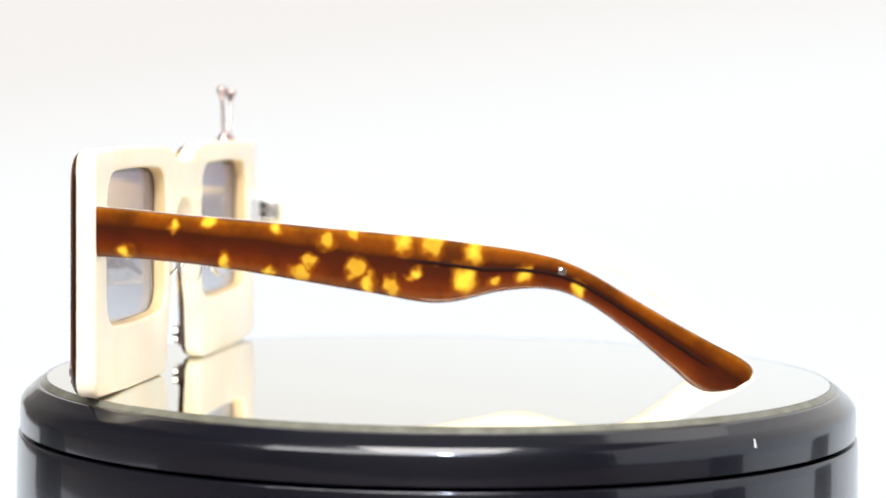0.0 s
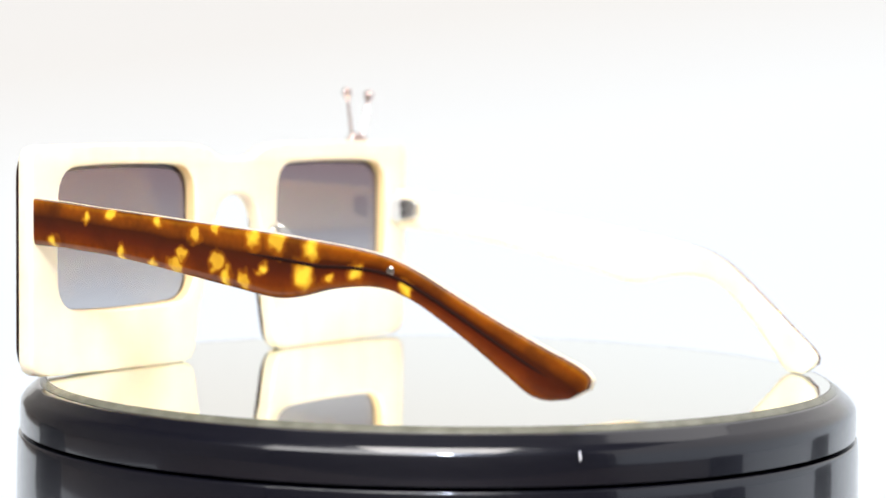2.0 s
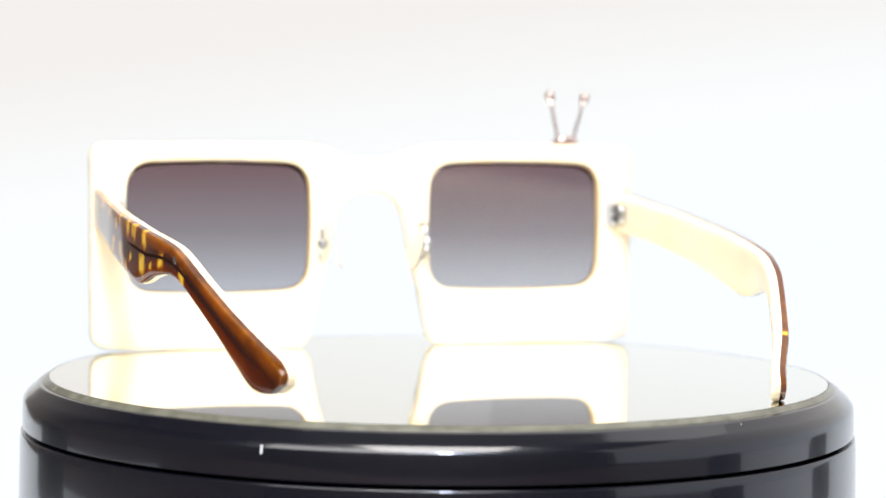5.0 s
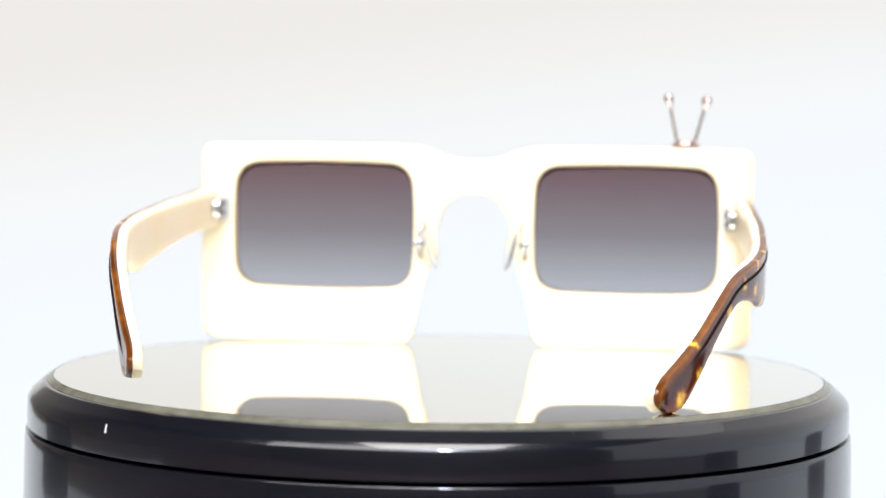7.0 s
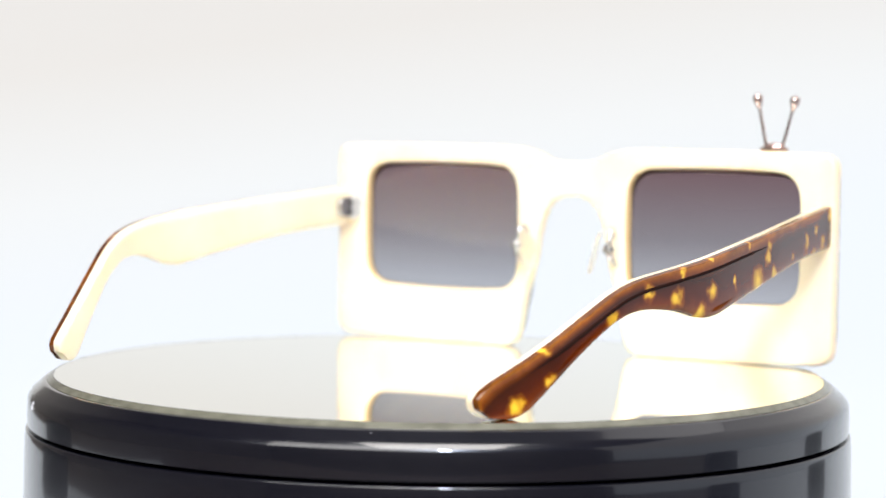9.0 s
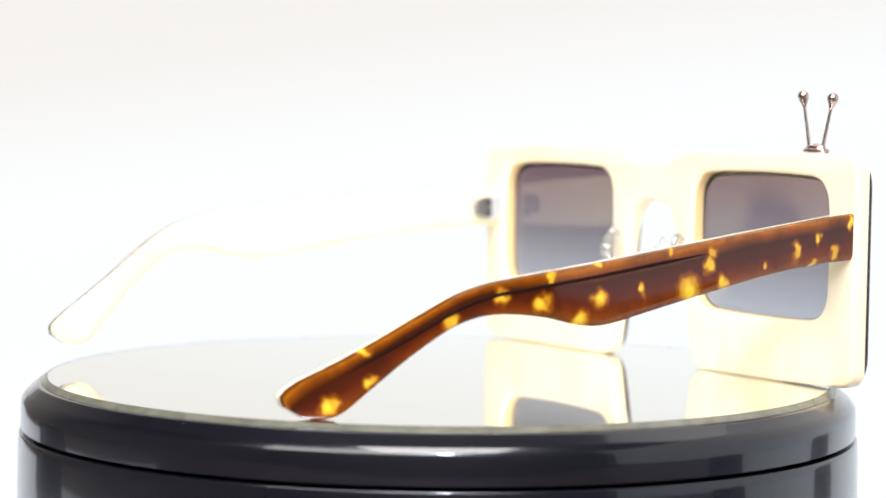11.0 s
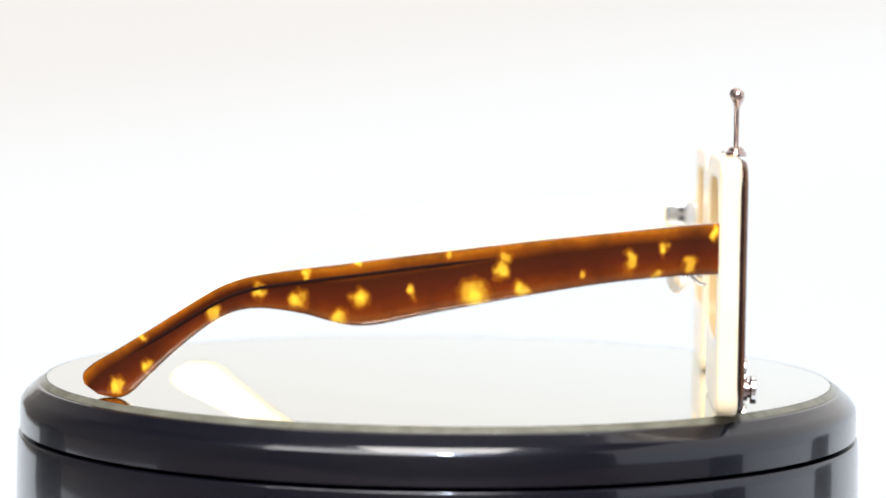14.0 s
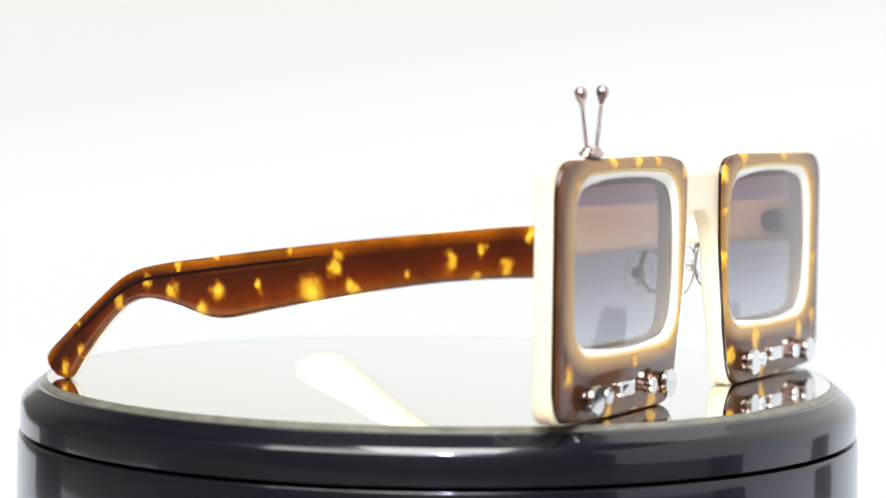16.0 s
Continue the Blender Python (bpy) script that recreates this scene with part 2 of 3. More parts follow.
def loops_mesh(loops, closed=True, cap_first=False, cap_last=False, uvs=None):
    """Skin over a row of point loops of equal length."""
    bm = bmesh.new()
    rows = [[bm.verts.new(q) for q in loop] for loop in loops]
    n = len(rows[0])
    layer = bm.loops.layers.uv.new("UVMap") if uvs else None
    for i in range(len(rows) - 1):
        for j in range(n if closed else n - 1):
            k = (j + 1) % n
            f = bm.faces.new((rows[i][j], rows[i][k], rows[i + 1][k], rows[i + 1][j]))
            if uvs:
                for lp, (a, b) in zip(f.loops, ((i, j), (i, k), (i + 1, k), (i + 1, j))):
                    lp[layer].uv = uvs[a][b]
    for flag, row in ((cap_first, rows[0]), (cap_last, rows[-1])):
        if flag:
            f = bm.faces.new(row)
            if uvs:
                u = uvs[0] if row is rows[0] else uvs[-1]
                for lp, q in zip(f.loops, u):
                    lp[layer].uv = q
    return bm


def lathe(profile, steps=192, centre=(0, 0, 0)):
    """Turned body about z from (radius, height) pairs."""
    loops = [[(centre[0] + r * math.cos(a), centre[1] + r * math.sin(a), centre[2] + z) for a in (2 * math.pi * i / steps for i in range(steps))] for r, z in profile]
    return loops_mesh(loops, True, profile[0][0] > 0, profile[-1][0] > 0)


def turned(profile, base, axis, steps=32):
    """Turned body along any axis from (radius, distance) pairs."""
    q = Vector(axis).to_track_quat("Z", "Y").to_matrix()
    loops = [[Vector(base) + q @ Vector((r * math.cos(a), r * math.sin(a), d)) for a in (2 * math.pi * i / steps for i in range(steps))] for r, d in profile]
    return loops_mesh(loops, True, True, True)


def tube(points, radius, steps=12):
    """Round wire through points."""
    pts = [Vector(q) for q in points]
    loops = []
    side = None
    for i, q in enumerate(pts):
        d = (pts[min(i + 1, len(pts) - 1)] - pts[max(i - 1, 0)]).normalized()
        side = d.orthogonal().normalized() if side is None else (side - d * side.dot(d)).normalized()
        up = d.cross(side)
        r = radius[i] if isinstance(radius, list) else radius
        loops.append([q + (side * math.cos(a) + up * math.sin(a)) * r for a in (2 * math.pi * k / steps for k in range(steps))])
    return loops_mesh(loops, True, True, True)


def ball(centre, r, stretch=1.0):
    bm = bmesh.new()
    bmesh.ops.create_uvsphere(bm, u_segments=24, v_segments=16, radius=r)
    for v in bm.verts:
        v.co = Vector((v.co.x, v.co.y, v.co.z * stretch)) + Vector(centre)
    return bm


def rounded(points, radii, steps=6):
    """Closed outline (x, z) with its corners rounded."""
    out = []
    n = len(points)
    for i in range(n):
        p = Vector(points[i])
        a, b = Vector(points[i - 1]) - p, Vector(points[(i + 1) % n]) - p
        r = min(radii[i], a.length * 0.49, b.length * 0.49)
        s, e = p + a.normalized() * r, p + b.normalized() * r
        for k in range(steps + 1):
            u = k / steps
            out.append(s * (1 - u) ** 2 + p * 2 * u * (1 - u) + e * u * u)
    return out


def plate_mesh(outlines, y0, y1, bevel):
    """Flat plate in the xz plane with holes and rounded edges, from y0 to y1."""
    cu = bpy.data.curves.new("outline", "CURVE")
    cu.dimensions, cu.fill_mode = "2D", "BOTH"
    cu.extrude, cu.bevel_depth, cu.bevel_resolution, cu.offset = (y1 - y0) / 2 - bevel, bevel, 3, -bevel
    for outline in outlines:
        s = cu.splines.new("POLY")
        s.points.add(len(outline) - 1)
        for q, (x, z) in zip(s.points, outline):
            q.co = (x, z, 0, 1)
        s.use_cyclic_u = True
    ob = bpy.data.objects.new("outline", cu)
    scene.collection.objects.link(ob)
    me = bpy.data.meshes.new_from_object(ob.evaluated_get(bpy.context.evaluated_depsgraph_get()))
    bm = bmesh.new()
    bm.from_mesh(me)
    bmesh.ops.remove_doubles(bm, verts=bm.verts, dist=1e-6)
    for v in bm.verts:
        v.co = Vector((v.co.x, (y0 + y1) / 2 - v.co.z, v.co.y))
    bpy.data.objects.remove(ob)
    bpy.data.curves.remove(cu)
    bpy.data.meshes.remove(me)
    return bm


def smooth_at(table, s):
    """Catmull-Rom reading of a table of rows at s in 0..1."""
    n = len(table) - 1
    i = min(int(s * n), n - 1)
    u = s * n - i
    p0, p1, p2, p3 = (np.array(table[max(0, min(n, i + k))], float) for k in (-1, 0, 1, 2))
    return 0.5 * (2 * p1 + (p2 - p0) * u + (2 * p0 - 5 * p1 + 4 * p2 - p3) * u * u + (3 * p1 - p0 - 3 * p2 + p3) * u ** 3)


MM = 0.001
CENTRE = 1.2 * MM

# ---- studio ----
def studio():
    sweep = [(-0.14, -0.056), (0.42, -0.056)]
    sweep += [(0.42 + 0.28 * math.sin(a), 0.224 - 0.28 * math.cos(a)) for a in (radians(9 * k) for k in range(1, 11))]
    sweep += [(0.70, 0.78)]
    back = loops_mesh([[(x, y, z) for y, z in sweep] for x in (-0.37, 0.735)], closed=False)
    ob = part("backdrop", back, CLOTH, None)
    tagged(ob, "seamless white backdrop sweeping up behind the turntable", "backdrop", kind="structure")
    # Unseen white panel, glowing by emission, for the rim's pale right-hand reflections.
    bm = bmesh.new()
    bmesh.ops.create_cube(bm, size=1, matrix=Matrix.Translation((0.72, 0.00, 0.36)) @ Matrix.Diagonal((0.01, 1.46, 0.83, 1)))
    tagged(part("wall_glow_panel", bm, CLOTH, None, smooth=False), "white panel beside the table, out of view, made to glow", "panel", kind="structure")
    # Unseen glowing panel added overhead to brighten the tops of the sunglasses.
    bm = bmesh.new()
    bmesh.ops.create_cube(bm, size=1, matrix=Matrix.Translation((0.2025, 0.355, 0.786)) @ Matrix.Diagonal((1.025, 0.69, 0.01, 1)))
    tagged(part("ceiling", bm, FILL_PANEL, None, smooth=False), "unseen glowing white panel added over the table as fill light", "ceiling", kind="structure")
    for name, at, size in (("wall_studio_front", (0, -2.6, 0.6), (5, 0.1, 3.2)), ("wall_studio_west", (-2.5, -0.6, 0.6), (0.1, 4.0, 3.2)), ("wall_studio_east", (2.5, -0.6, 0.6), (0.1, 4.0, 3.2)), ("wall_studio_back", (0, 1.4, 0.6), (5, 0.1, 3.2)), ("ceiling_studio", (0, -0.6, 2.25), (5.1, 4.1, 0.1)), ("floor", (0, -0.6, -1.05), (5.1, 4.1, 0.1))):
        bm = bmesh.new()
        bmesh.ops.create_cube(bm, size=1, matrix=Matrix.Translation(at) @ Matrix.Diagonal((*size, 1)))
        tagged(part(name, bm, ROOM, None, smooth=False), "plain grey surface of the dim studio", name.split("_")[0], kind="structure")
    bm = bmesh.new()
    bmesh.ops.create_cube(bm, size=1, matrix=Matrix.Translation((0, 0.14, -0.085)) @ Matrix.Diagonal((1.5, 1.2, 0.05, 1)))
    bmesh.ops.bevel(bm, geom=bm.edges[:], offset=0.005, segments=2, affect="EDGES")
    table = part("table", bm, WOOD, None, "", True)
    tagged(table, "plain dark brown wooden table under the white backdrop", "table")
    for x in (-0.7, 0.7):
        for y in (-0.4, 0.68):
            bm = bmesh.new()
            bmesh.ops.create_cube(bm, size=1, matrix=Matrix.Translation((x, y, -0.555)) @ Matrix.Diagonal((0.05, 0.05, 0.89, 1)))
            bmesh.ops.bevel(bm, geom=bm.edges[:], offset=0.004, segments=2, affect="EDGES")
            part("leg", bm, WOOD, table)
    # Unseen black blocks added to give the rim its dark reflections.
    for x, y, turn, wide in ((0.30, -0.118, 74, 0.055), (0.315, 0.100, 123, 0.055), (-0.285, 0.095, 56, 0.08)):
        bm = bmesh.new()
        bmesh.ops.create_cube(bm, size=1, matrix=Matrix.Diagonal((wide, 0.045, 0.036, 1)))
        for v in bm.verts:
            if v.co.z > 0:
                v.co.x *= 0.94
                v.co.y *= 0.88
        bmesh.ops.bevel(bm, geom=bm.edges[:], offset=0.004, segments=3, affect="EDGES")
        weight = part("weight", bm, RUBBER, None)
        weight.matrix_world = pose(x, y, -0.038, 0, 0, turn)
        tagged(weight, "small black block, unseen but mirrored in the turntable's rim", "weight", group="weights round the turntable")


# ---- turntable ----
def turntable():
    table = new("turntable")
    tagged(table, "round glossy black turntable with a turning mirror-topped platter", "turntable")
    part("base", lathe([(0.0940, -0.0114), (0.0999, -0.0113), (0.1001, -0.01135), (0.10025, -0.0115), (0.1003, -0.0117), (0.1005, -0.0135), (0.1008, -0.030), (0.1010, -0.052), (0.1000, -0.056)]), BLACK, table, "still black plastic base")
    rim = part("platter", lathe([(0.080, -0.0001), (0.0955, -0.0001), (0.0960, -0.0002), (0.0963, -0.0004), (0.0965, -0.00059), (0.0983, -0.0021), (0.0986, -0.00238), (0.0989, -0.0027), (0.09915, -0.00305), (0.09940, -0.0034), (0.09962, -0.0038), (0.09978, -0.0043), (0.0999, -0.0070), (0.0999, -0.0100), (0.0999, -0.0103), (0.0995, -0.0106), (0.0950, -0.0107)]), BLACK, table, "turning black platter with a bevelled rim")
    part("mirror", lathe([(0.0937, 0.0007), (0.0937, 0.0011), (0.0700, 0.0011), (0.0001, 0.0011)]), MIRROR, rim, "round silvered mirror plate")
    part("chamfer", lathe([(0.0937, 0.0010), (0.0937, 0.00112), (0.0939, 0.00112), (0.0939, 0.0010)]), SCREW, rim, "thin dark arris of the mirror plate")
    part("glass_edge", lathe([(0.0937, 0.0000), (0.0939, 0.00108), (0.0951, 0.00025), (0.0953, 0.0000), (0.0953, -0.0002)]), GLASS_EDGE, rim, "greenish ground bevel of the mirror plate")
    at = math.atan2(-78.8, -64.5)
    bm = bmesh.new()
    bmesh.ops.create_cube(bm, size=1, matrix=Matrix.Rotation(at, 4, "Z") @ Matrix.Translation((0.0998, 0, -0.0044)) @ Matrix.Rotation(radians(75), 4, "Y") @ Matrix.Diagonal((0.0019, 0.0003, 0.0003, 1)))
    part("scratch", bm, FLECK, rim, "short pale scratch")
    rng = random.Random(7)
    for k in range(16):
        a, u = rng.uniform(0, 6.283), rng.uniform(0.05, 0.9)
        r, z = 0.0963 + 0.0022 * u, -0.0004 - 0.0025 * u
        part("dust_speck", ball((r * math.cos(a), r * math.sin(a), z), rng.uniform(0.00007, 0.00015)), FLECK, rim, "tiny pale dust speck")
    return rim


# ---- sunglasses ----
def mirrored(points, side):
    return [(CENTRE + side * x * MM, z * MM) for x, z in points]


def opening(grow, side, bow=0.0, drop=0.0):
    """Outline of a lens opening, grown by some mm; bow swells its sides like a picture tube."""
    x0, x1, z0, z1 = 17.2 - grow, 65.6 + grow, 16.2 - grow, 49.7 + grow - drop
    pts = rounded([(x0, z0), (x1, z0), (x1, z1), (x0, z1)], [6.5 + grow] * 4, 8)
    xc, zc, hx, hz = (x0 + x1) / 2, (z0 + z1) / 2, (x1 - x0) / 2, (z1 - z0) / 2
    dense = []
    for i, q in enumerate(pts):
        r = pts[(i + 1) % len(pts)]
        n = 8 if (Vector(r) - Vector(q)).length > 4 else 1
        dense += [Vector(q).lerp(Vector(r), k / n) for k in range(n)]
    out = []
    for q in dense:
        u, w = (q.x - xc) / hx, (q.y - zc) / hz
        out.append((q.x + bow * u * (1 - w * w), q.y + bow * w * (1 - u * u)))
    return mirrored(out, side)


def frame_front(parent):
    half = [(3, 51.4), (7, 51.9), (11, 53.8), (15, 54.9), (20, 55.3)]
    half += [(q.x, q.y) for q in rounded([(48, 55.4), (75.6, 55.0), (75.3, 1.3), (48, 0.5), (17.0, 0.5), (14.7, 12.5)], [0.1, 4.2, 4.4, 3.0, 4.4, 3.0], 7)][7:-7]
    half += [(14.2, 15), (12.6, 20), (11.2, 25), (10.5, 30), (9.4, 35), (7.8, 38.6), (5.6, 40.8), (2.8, 42.0)]
    outline = mirrored(half, 1) + mirrored(half[::-1], -1)
    body = part("frame_body", plate_mesh([outline, opening(-0.1, 1, 0.8), opening(-0.1, -1, 0.8)], 63.6 * MM, 68.1 * MM, 0.9 * MM), CREAM, parent, "thick cream acetate frame front")
    # Opening walls tinted amber to paint light coming through the acetate.
    body.data.materials.append(BACKLIT)
    for f in body.data.polygons:
        if abs(f.normal.y) < 0.5 and 16 * MM < abs(f.center.x - CENTRE) < 67.5 * MM and 14 * MM < f.center.z < 51.5 * MM:
            f.material_index = 1
    for side, mat in ((1, PLATE_R), (-1, PLATE_L)):
        edge = [(q.x, q.y) for q in rounded([(20, 55.1), (75.2, 54.8), (75.0, 1.4), (48, 0.6), (17.4, 0.6), (14.8, 13), (10.4, 33), (10.2, 53.6)], [3.0, 7.4, 7.0, 3.0, 6.0, 8.0, 10.0, 7.0], 8)]
        plate = part("front_plate", plate_mesh([mirrored(edge, side), opening(1.4, side, 1.0)], 66.9 * MM, 69.5 * MM, 1.2 * MM), mat, parent, "tortoiseshell television-shaped front plate")
        # Side faces coloured near black for light lost in the acetate's depth.
        plate.data.materials.append(PLATE_EDGE)
        for f in plate.data.polygons:
            if f.normal.y < 0.3:
                f.material_index = 1
        rows = [(2.0, 69.44), (1.6, 69.38), (1.25, 69.26)]
        part("amber_ring", loops_mesh([[(x, y * MM, z) for x, z in opening(g, side, 1.0)] for g, y in rows]), AMBER, plate, "thin amber edge of the plate")
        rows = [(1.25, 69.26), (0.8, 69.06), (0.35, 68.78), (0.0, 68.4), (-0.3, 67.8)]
        part("bevel_ring", loops_mesh([[(x, y * MM, z) for x, z in opening(g, side, 1.0, (1.25 - g) * 0.65)] for g, y in rows]), PALE_CREAM, plate, "lightened cream bevel round the lens")
        knobs(plate, side)
        lens(parent, side)
    return body


def knobs(plate, side):
    for x, z, r, h in ((62.2, 5.7, 3.05, 3.2), (54.8, 5.9, 1.75, 2.3), (32.4, 5.9, 1.75, 2.3), (25.2, 5.8, 3.05, 3.2)):
        prof = [(r * 0.62, -0.3), (r * 0.62, 0.5), (r * 0.80, 0.55), (r * 0.80, h * 0.40), (r * 0.58, h * 0.43), (r * 0.58, h * 0.56), (r * 0.94, h * 0.60), (r, h * 0.66), (r, h * 0.93), (r * 0.93, h)]
        knob = part("knob", turned([(a * MM, b * MM) for a, b in prof], (CENTRE + side * x * MM, 69.4 * MM, z * MM), (0, 1, 0)), CHROME, plate, "round chrome knob, its stem coloured as if mirroring the plate")
        # Stem tinted dark red-brown to paint the plate's reflection in the chrome.
        knob.data.materials.append(STEM_REFLECT)
        for f in knob.data.polygons:
            if f.center.y < (69.4 + h * 0.58) * MM:
                f.material_index = 1
    pts = mirrored([(q.x, q.y) for q in rounded([(40.1, 4.7), (47.6, 4.7), (47.6, 7.9), (40.1, 7.9)], [1.0] * 4, 4)], side)
    part("button", plate_mesh([pts], 69.3 * MM, 70.7 * MM, 0.25 * MM), CHROME, plate, "oblong chrome button")


def lens(parent, side):
    rim = opening(0.0, side, 1.0)
    cx, cz = CENTRE + side * 41.4 * MM, 33.05 * MM

    def skin(y, dome):
        return [[(cx + (x - cx) * s, (y + dome * (1 - ((x - cx) ** 2 + (z - cz) ** 2) * s * s / (28 * MM) ** 2)) * MM, cz + (z - cz) * s) for x, z in rim] for s in (0.02, 0.1, 0.2, 0.3, 0.4, 0.5, 0.6, 0.7, 0.8, 0.9, 1.0)]
    loops = skin(66.6, 2.0) + skin(68.0, 2.0)[::-1]
    part("lens", loops_mesh(loops, True, True, True), LENS, parent, "brown to grey gradient sun lens")


TEMPLE = [(63.8, 41.8, 63.8, 31.0), (55, 41.0, 55, 30.5), (42, 39.5, 42, 29.1), (28, 37.9, 29, 27.0), (14, 36.1, 15, 24.3), (2, 34.5, 2, 21.6), (-9, 32.9, -8, 19.4), (-15, 32.0, -14.5, 19.4), (-24, 30.7, -22.5, 21.2), (-32, 29.3, -29.5, 22.0), (-37, 28.1, -34.5, 21.9), (-42, 26.1, -39, 20.8), (-48, 22.6, -44, 18.2), (-57, 16.9, -51.5, 12.4), (-66, 11.4, -58.5, 6.0), (-72, 7.9, -63, 1.8), (-74.6, 5.4, -66.5, 0.55), (-74.2, 3.2, -70.5, 0.9)]
BOW_Y = [-75, -59, -43, -24, -11, 0, 22, 52, 64]
BOW_RIGHT = [54.5, 63.3, 69.7, 75.8, 77.8, 78.2, 77.8, 75.6, 74.6]
BOW_LEFT = [59.5, 66.6, 72.9, 77.0, 78.2, 78.5, 77.9, 75.6, 74.6]
LIFT_Y = [-75, -55, -45, -32, -10, 10, 47, 64]
LIFT_Z = [4.8, 4.5, 4.7, 5.5, 5.0, 3.6, 1.6, 1.0]


def temple(parent, side, mat):
    outer, lining, uvs, core = [], [], [], []
    n = 90
    depth = 2.7 if side > 0 else 5.0
    across = [(0, 1.65), (0, 1.2), (0.015, 0.7), (0.05, 0.3), (0.11, 0.06), (0.2, 0.0), (0.4, -0.05), (0.64, -0.05), (0.72, -0.05), (0.955, -0.05), (0.977, -0.02), (0.993, 0.2), (1, 0.7), (1, 1.65)]
    inner = [(0, 1.65), (0, 3.2), (0.03, 3.7), (0.10, 4.1), (0.2, 4.2), (0.8, 4.2), (0.90, 4.1), (0.97, 3.7), (1, 3.2), (1, 1.65)]
    for i in range(n + 1):
        s = i / n
        ty, tz, by, bz = smooth_at(TEMPLE, s)

        def put(v, w, s=s, ty=ty, tz=tz, by=by, bz=bz):
            y, z = by + (ty - by) * v, bz + (tz - bz) * v
            x = np.interp([y - 4, y - 2, y, y + 2, y + 4], BOW_Y, BOW_RIGHT if side > 0 else BOW_LEFT).mean() - w * (1 - 0.15 * s)
            if side < 0:
                y -= max(0, -40 - y) * 0.05
                z += np.interp([y - 4, y, y + 4], LIFT_Y, LIFT_Z).mean()
            return CENTRE + side * x * MM, y * MM, z * MM
        soft = 1 + 0.7 * min(1, max(0, (s - 0.55) / 0.2))
        outer.append([put(v, min(1.6, w * soft) if 0 < w < 1.6 else w) for v, w in across])
        uvs.append([(s, v) for v, w in across])
        lining.append([put(v, w) for v, w in inner])
        if (0.2 if side > 0 else 0.3) < s < (0.83 if side > 0 else 0.88):
            h = math.hypot(ty - by, tz - bz)
            core.append(put(max(0.52, 1 - depth / h), 0.05))
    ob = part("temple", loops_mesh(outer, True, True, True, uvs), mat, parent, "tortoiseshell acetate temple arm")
    part("temple_lining", loops_mesh(lining, True, True, True), CREAM, ob, "cream inner layer of the temple")
    m = len(core)
    part("wire_core", tube(core, [0.40 * MM * min(1, (k + 1) / 6, (m - k) / 6) for k in range(m)], 8), WIRE, ob, "dark wire core in the acetate")
    if side < 0:
        y, z = -37.0, 31.0
        bm = turned([(1.15 * MM, -0.4 * MM), (1.15 * MM, 0.12 * MM), (0.95 * MM, 0.24 * MM), (0.4 * MM, 0.36 * MM)], (CENTRE - 74.0 * MM, y * MM, z * MM), (-0.93, -0.35, 0), 16)
        part("rivet", bm, CHROME, ob, "small bright metal rivet")
    return ob


def hinge(parent, side):
    """Five-barrel hinge: barrels on the frame's back, a tapering leaf along the temple, its two square screw pockets
    drawn as dark blocks for their shade.
    """
    z0 = 37.2 if side < 0 else 36.3
    x = CENTRE + side * 69.3 * MM
    ob = None
    for k in range(5):
        h = 1.22
        z = z0 + (k - 2) * 1.32
        bm = turned([(1.35 * MM, 0), (1.6 * MM, 0.14 * MM), (1.6 * MM, (h - 0.14) * MM), (1.35 * MM, h * MM)], (x, 62.2 * MM, (z - h / 2) * MM), (0, 0, 1), 20)
        if ob is None:
            ob = part("hinge", bm, SILVER, parent, "small bright five-barrel hinge")
        else:
            part("barrel", bm, SILVER, ob)
    part("pin", turned([(0.55 * MM, 0), (0.75 * MM, 0.1 * MM), (0.75 * MM, 7.2 * MM), (0.55 * MM, 7.4 * MM)], (x, 62.2 * MM, (z0 - 3.7) * MM), (0, 0, 1), 16), SILVER, ob)
    pts = [(67.0, z0 - 3.0), (71.3, z0 - 3.0), (71.3, z0 + 3.0), (67.0, z0 + 3.0)]
    part("hinge_plate", plate_mesh([mirrored([(q.x, q.y) for q in rounded(pts, [1.0] * 4, 4)], side)], 62.9 * MM, 63.9 * MM, 0.2 * MM), SILVER, ob)
    edge = rounded([(62.0, -3.1), (58.8, -3.0), (55.4, -2.2), (55.4, 2.2), (58.8, 3.0), (62.0, 3.1)], [0.4, 1.4, 1.5, 1.5, 1.4, 0.4], 5)
    cy, loops = 58.5, []
    for inset, dx in ((0.0, 1.3), (0.0, -0.25), (0.10, -0.42), (0.28, -0.5)):
        loops.append([(x + side * dx * MM, (q.x + (cy - q.x) * inset * 0.3) * MM, (z0 + q.y * (1 - inset * 0.3)) * MM) for q in edge])
    part("hinge_leaf", loops_mesh(loops, True, True, True), NICKEL, ob)
    for dz in (-1.25, 1.25):
        bm = bmesh.new()
        bmesh.ops.create_cube(bm, size=1, matrix=Matrix.Translation((x - side * 0.38 * MM, 59.6 * MM, (z0 + dz) * MM)) @ Matrix.Diagonal((0.4 * MM, 1.5 * MM, 1.25 * MM, 1)))
        bmesh.ops.bevel(bm, geom=bm.edges[:], offset=0.1 * MM, segments=2, affect="EDGES")
        part("pocket_shade", bm, SCREW, ob)
        bm = bmesh.new()
        bmesh.ops.create_cube(bm, size=1, matrix=Matrix.Translation((x - side * 0.2 * MM, 60.45 * MM, (z0 + dz) * MM)) @ Matrix.Diagonal((1.7 * MM, 0.35 * MM, 1.0 * MM, 1)))
        part("pocket_shade", bm, SCREW, ob)


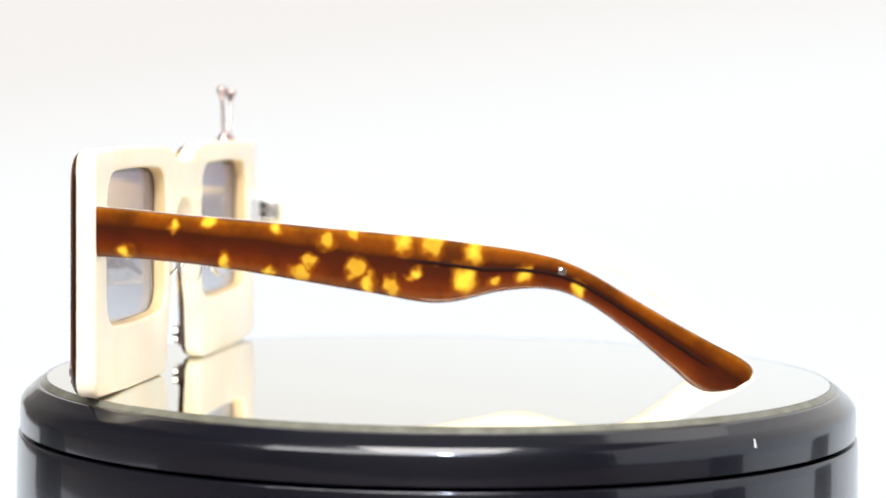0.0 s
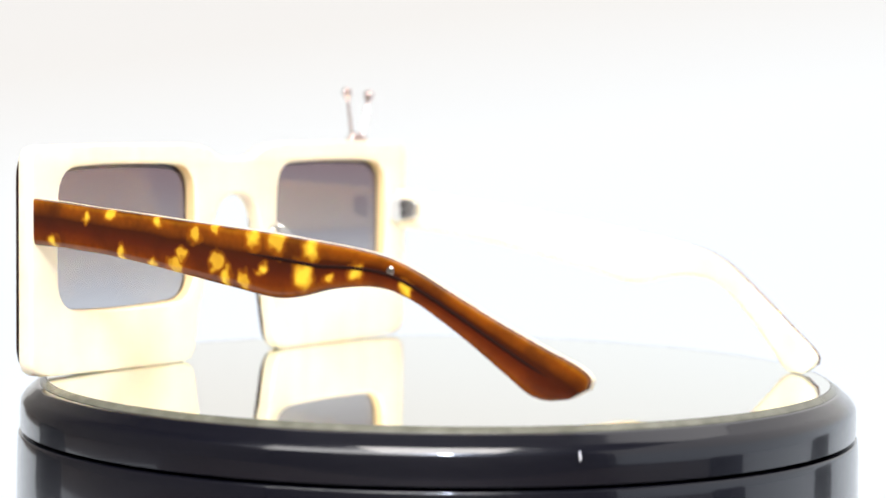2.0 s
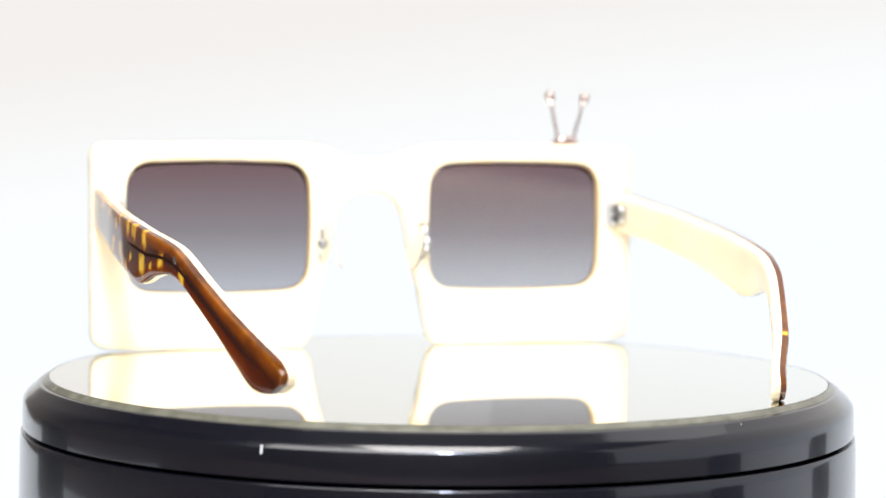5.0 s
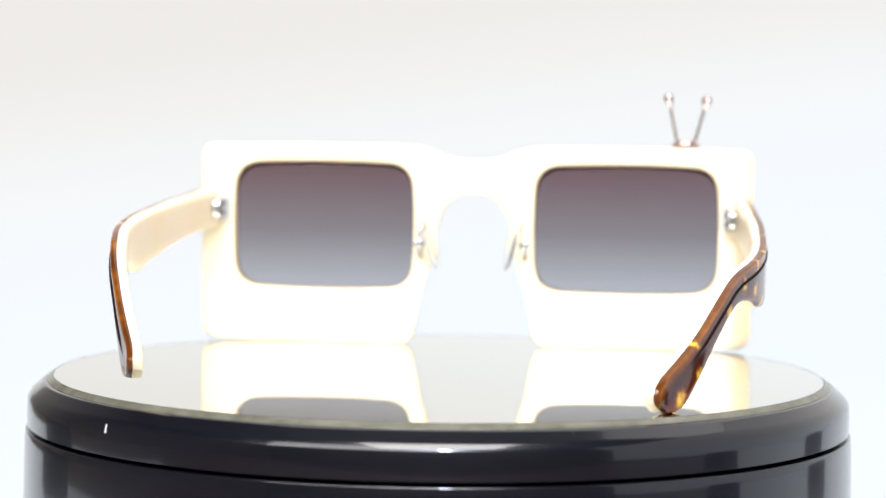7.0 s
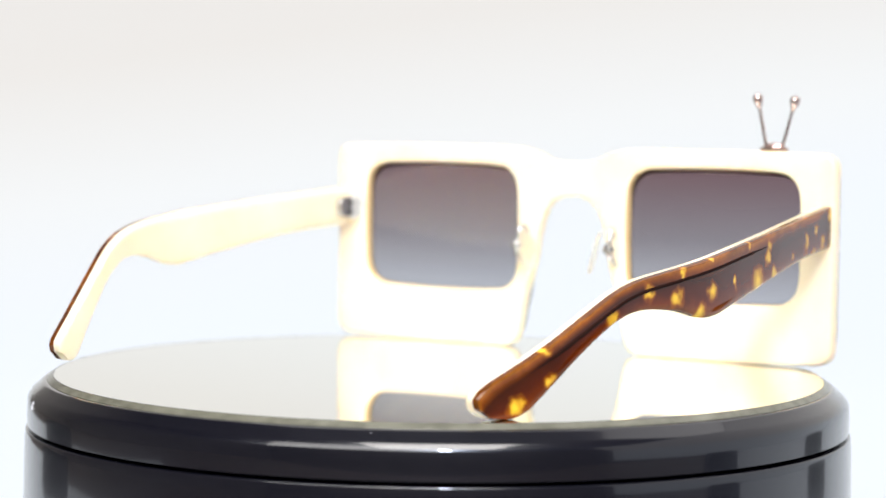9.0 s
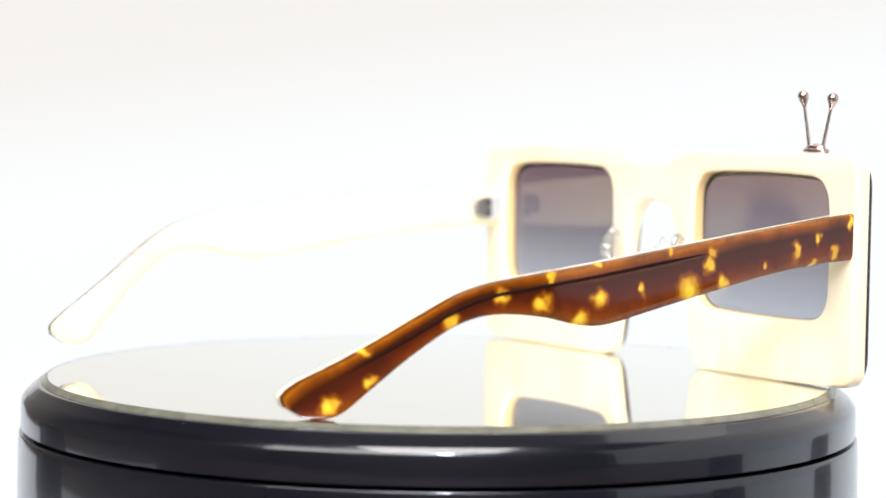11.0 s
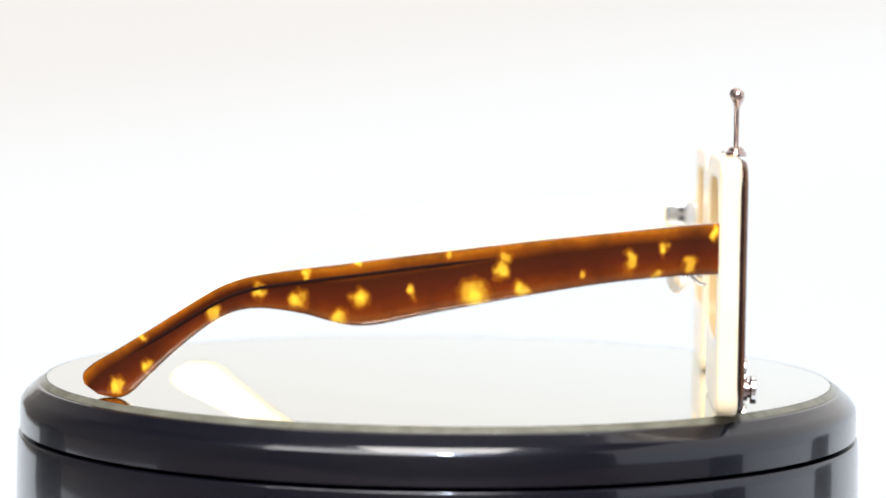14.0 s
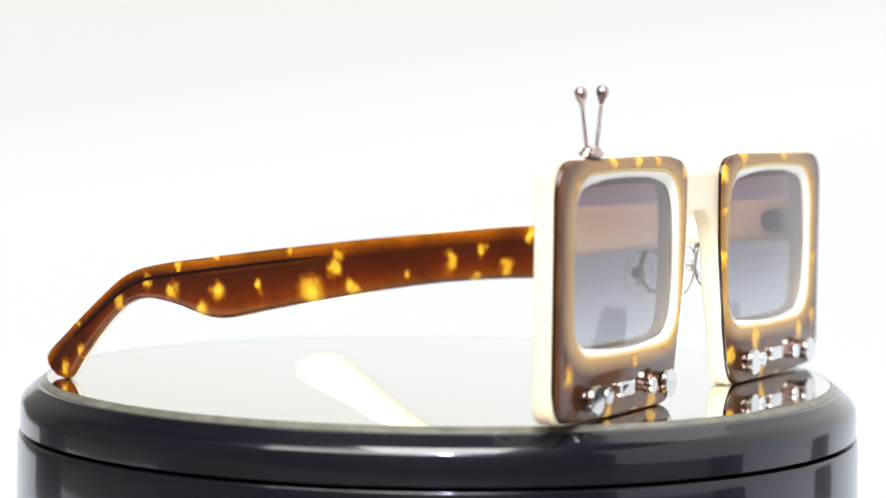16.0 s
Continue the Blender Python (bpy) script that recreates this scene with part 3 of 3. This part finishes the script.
def nose_pad(parent, side):
    """Clear pad on a bent wire arm: the wire leaves the frame, rises, hooks down to the pad box and returns below it."""
    back = -1.6 if side > 0 else 0.0
    x = CENTRE + side * 13.7 * MM

    def at(dx, y, z):
        return x + side * dx * MM, (y + back * (63.8 - y) / 3) * MM, z * MM
    arm = part("nose_pad_arm", tube([at(-0.4, 64.0, 31.6), at(-0.3, 63.2, 33.0), at(0.0, 62.4, 33.8), at(0.4, 61.5, 33.5), at(0.6, 61.1, 32.2), at(0.6, 60.9, 30.4), at(0.4, 60.7, 28.8)], 0.62 * MM), NICKEL, parent, "bent bright wire nose pad arm")
    part("box", turned([(1.1 * MM, 0), (1.35 * MM, 0.15 * MM), (1.35 * MM, 0.7 * MM), (1.1 * MM, 0.78 * MM), (1.1 * MM, 0.98 * MM), (1.35 * MM, 1.06 * MM), (1.35 * MM, 1.7 * MM), (1.0 * MM, 1.95 * MM)], at(0.9, 61.0, 28.5), (-side * 0.3, -1, 0.1), 20), NICKEL, arm)
    part("screw", turned([(0.5 * MM, 0), (0.55 * MM, 1.2 * MM), (0.35 * MM, 1.4 * MM)], at(0.9, 60.6, 27.1), (side * 0.3, -0.2, -1), 12), NICKEL, arm)
    part("lower_leg", tube([at(0.5, 60.9, 28.0), at(0.9, 61.4, 26.4), at(0.8, 62.4, 24.8), at(0.3, 64.0, 24.2)], 0.5 * MM), NICKEL, arm)
    bm = ball((0, 0, 0), 1.0)
    turn = Matrix.Translation(at(-2.8, 59.6, 27.6)) @ Matrix.Rotation(radians(side * 18), 4, "Z") @ Matrix.Rotation(radians(side * 14), 4, "Y") @ Matrix.Diagonal((1.1 * MM, 3.3 * MM, 5.9 * MM, 1))
    bmesh.ops.transform(bm, matrix=turn, verts=bm.verts)
    part("pad", bm, SILICONE, arm, "clear silicone nose pad")


def antenna(parent):
    x, y = CENTRE + 57.1 * MM, 67.6 * MM
    prof = [(3.5, -0.3), (3.75, 0.1), (3.6, 0.55), (2.9, 0.8), (2.75, 1.15), (2.2, 1.5), (0.6, 1.75)]
    bm = turned([(a * MM, b * MM) for a, b in prof], (0, 0, 0), (0, 0, 1), 40)
    bmesh.ops.transform(bm, matrix=Matrix.Translation((x, y, 55.6 * MM)) @ Matrix.Diagonal((1.04, 0.62, 1.1, 1)), verts=bm.verts)
    ob = part("antenna", bm, ROSE, parent, "polished twin-rod antenna on an oval foot")
    for x0, x1, z1 in ((54.9, 52.3, 68.7), (59.3, 62.6, 68.2)):
        a, b = Vector((CENTRE + x0 * MM, y, 56.2 * MM)), Vector((CENTRE + x1 * MM, y, z1 * MM))
        rod = part("rod", tube([a, a.lerp(b, 0.5), b], [0.44 * MM, 0.38 * MM, 0.34 * MM]), ROSE, ob)
        d = (b - a).normalized()
        part("tip", turned([(0.42 * MM, -2.6 * MM), (0.75 * MM, -1.7 * MM), (1.15 * MM, -0.9 * MM), (1.35 * MM, 0), (1.2 * MM, 0.65 * MM), (0.75 * MM, 1.15 * MM), (0.2 * MM, 1.35 * MM)], b, d, 20), ROSE, rod)


def sunglasses():
    ob = new("sunglasses")
    tagged(ob, "television-shaped sunglasses in cream and tortoiseshell acetate on the mirror", "sunglasses")
    frame_front(ob)
    for side, mat in ((1, TORT_R), (-1, TORT_L)):
        temple(ob, side, mat)
        hinge(ob, side)
        nose_pad(ob, side)
    antenna(ob)
    return ob


studio()
platter = turntable()
glasses = sunglasses()


def motions():
    """Platter and sunglasses turn together, clockwise from above."""
    turn = [(t, pose(0, 0, 0, 0, 0, math.degrees(1.40813 - 0.21864 * t + 0.000207 * (t - 8) ** 2))) for t in range(17)]
    walk(platter, turn)
    walk(glasses, [(t, Matrix.Translation((0, 0, 0.0006)) @ m) for t, m in turn])


motions()
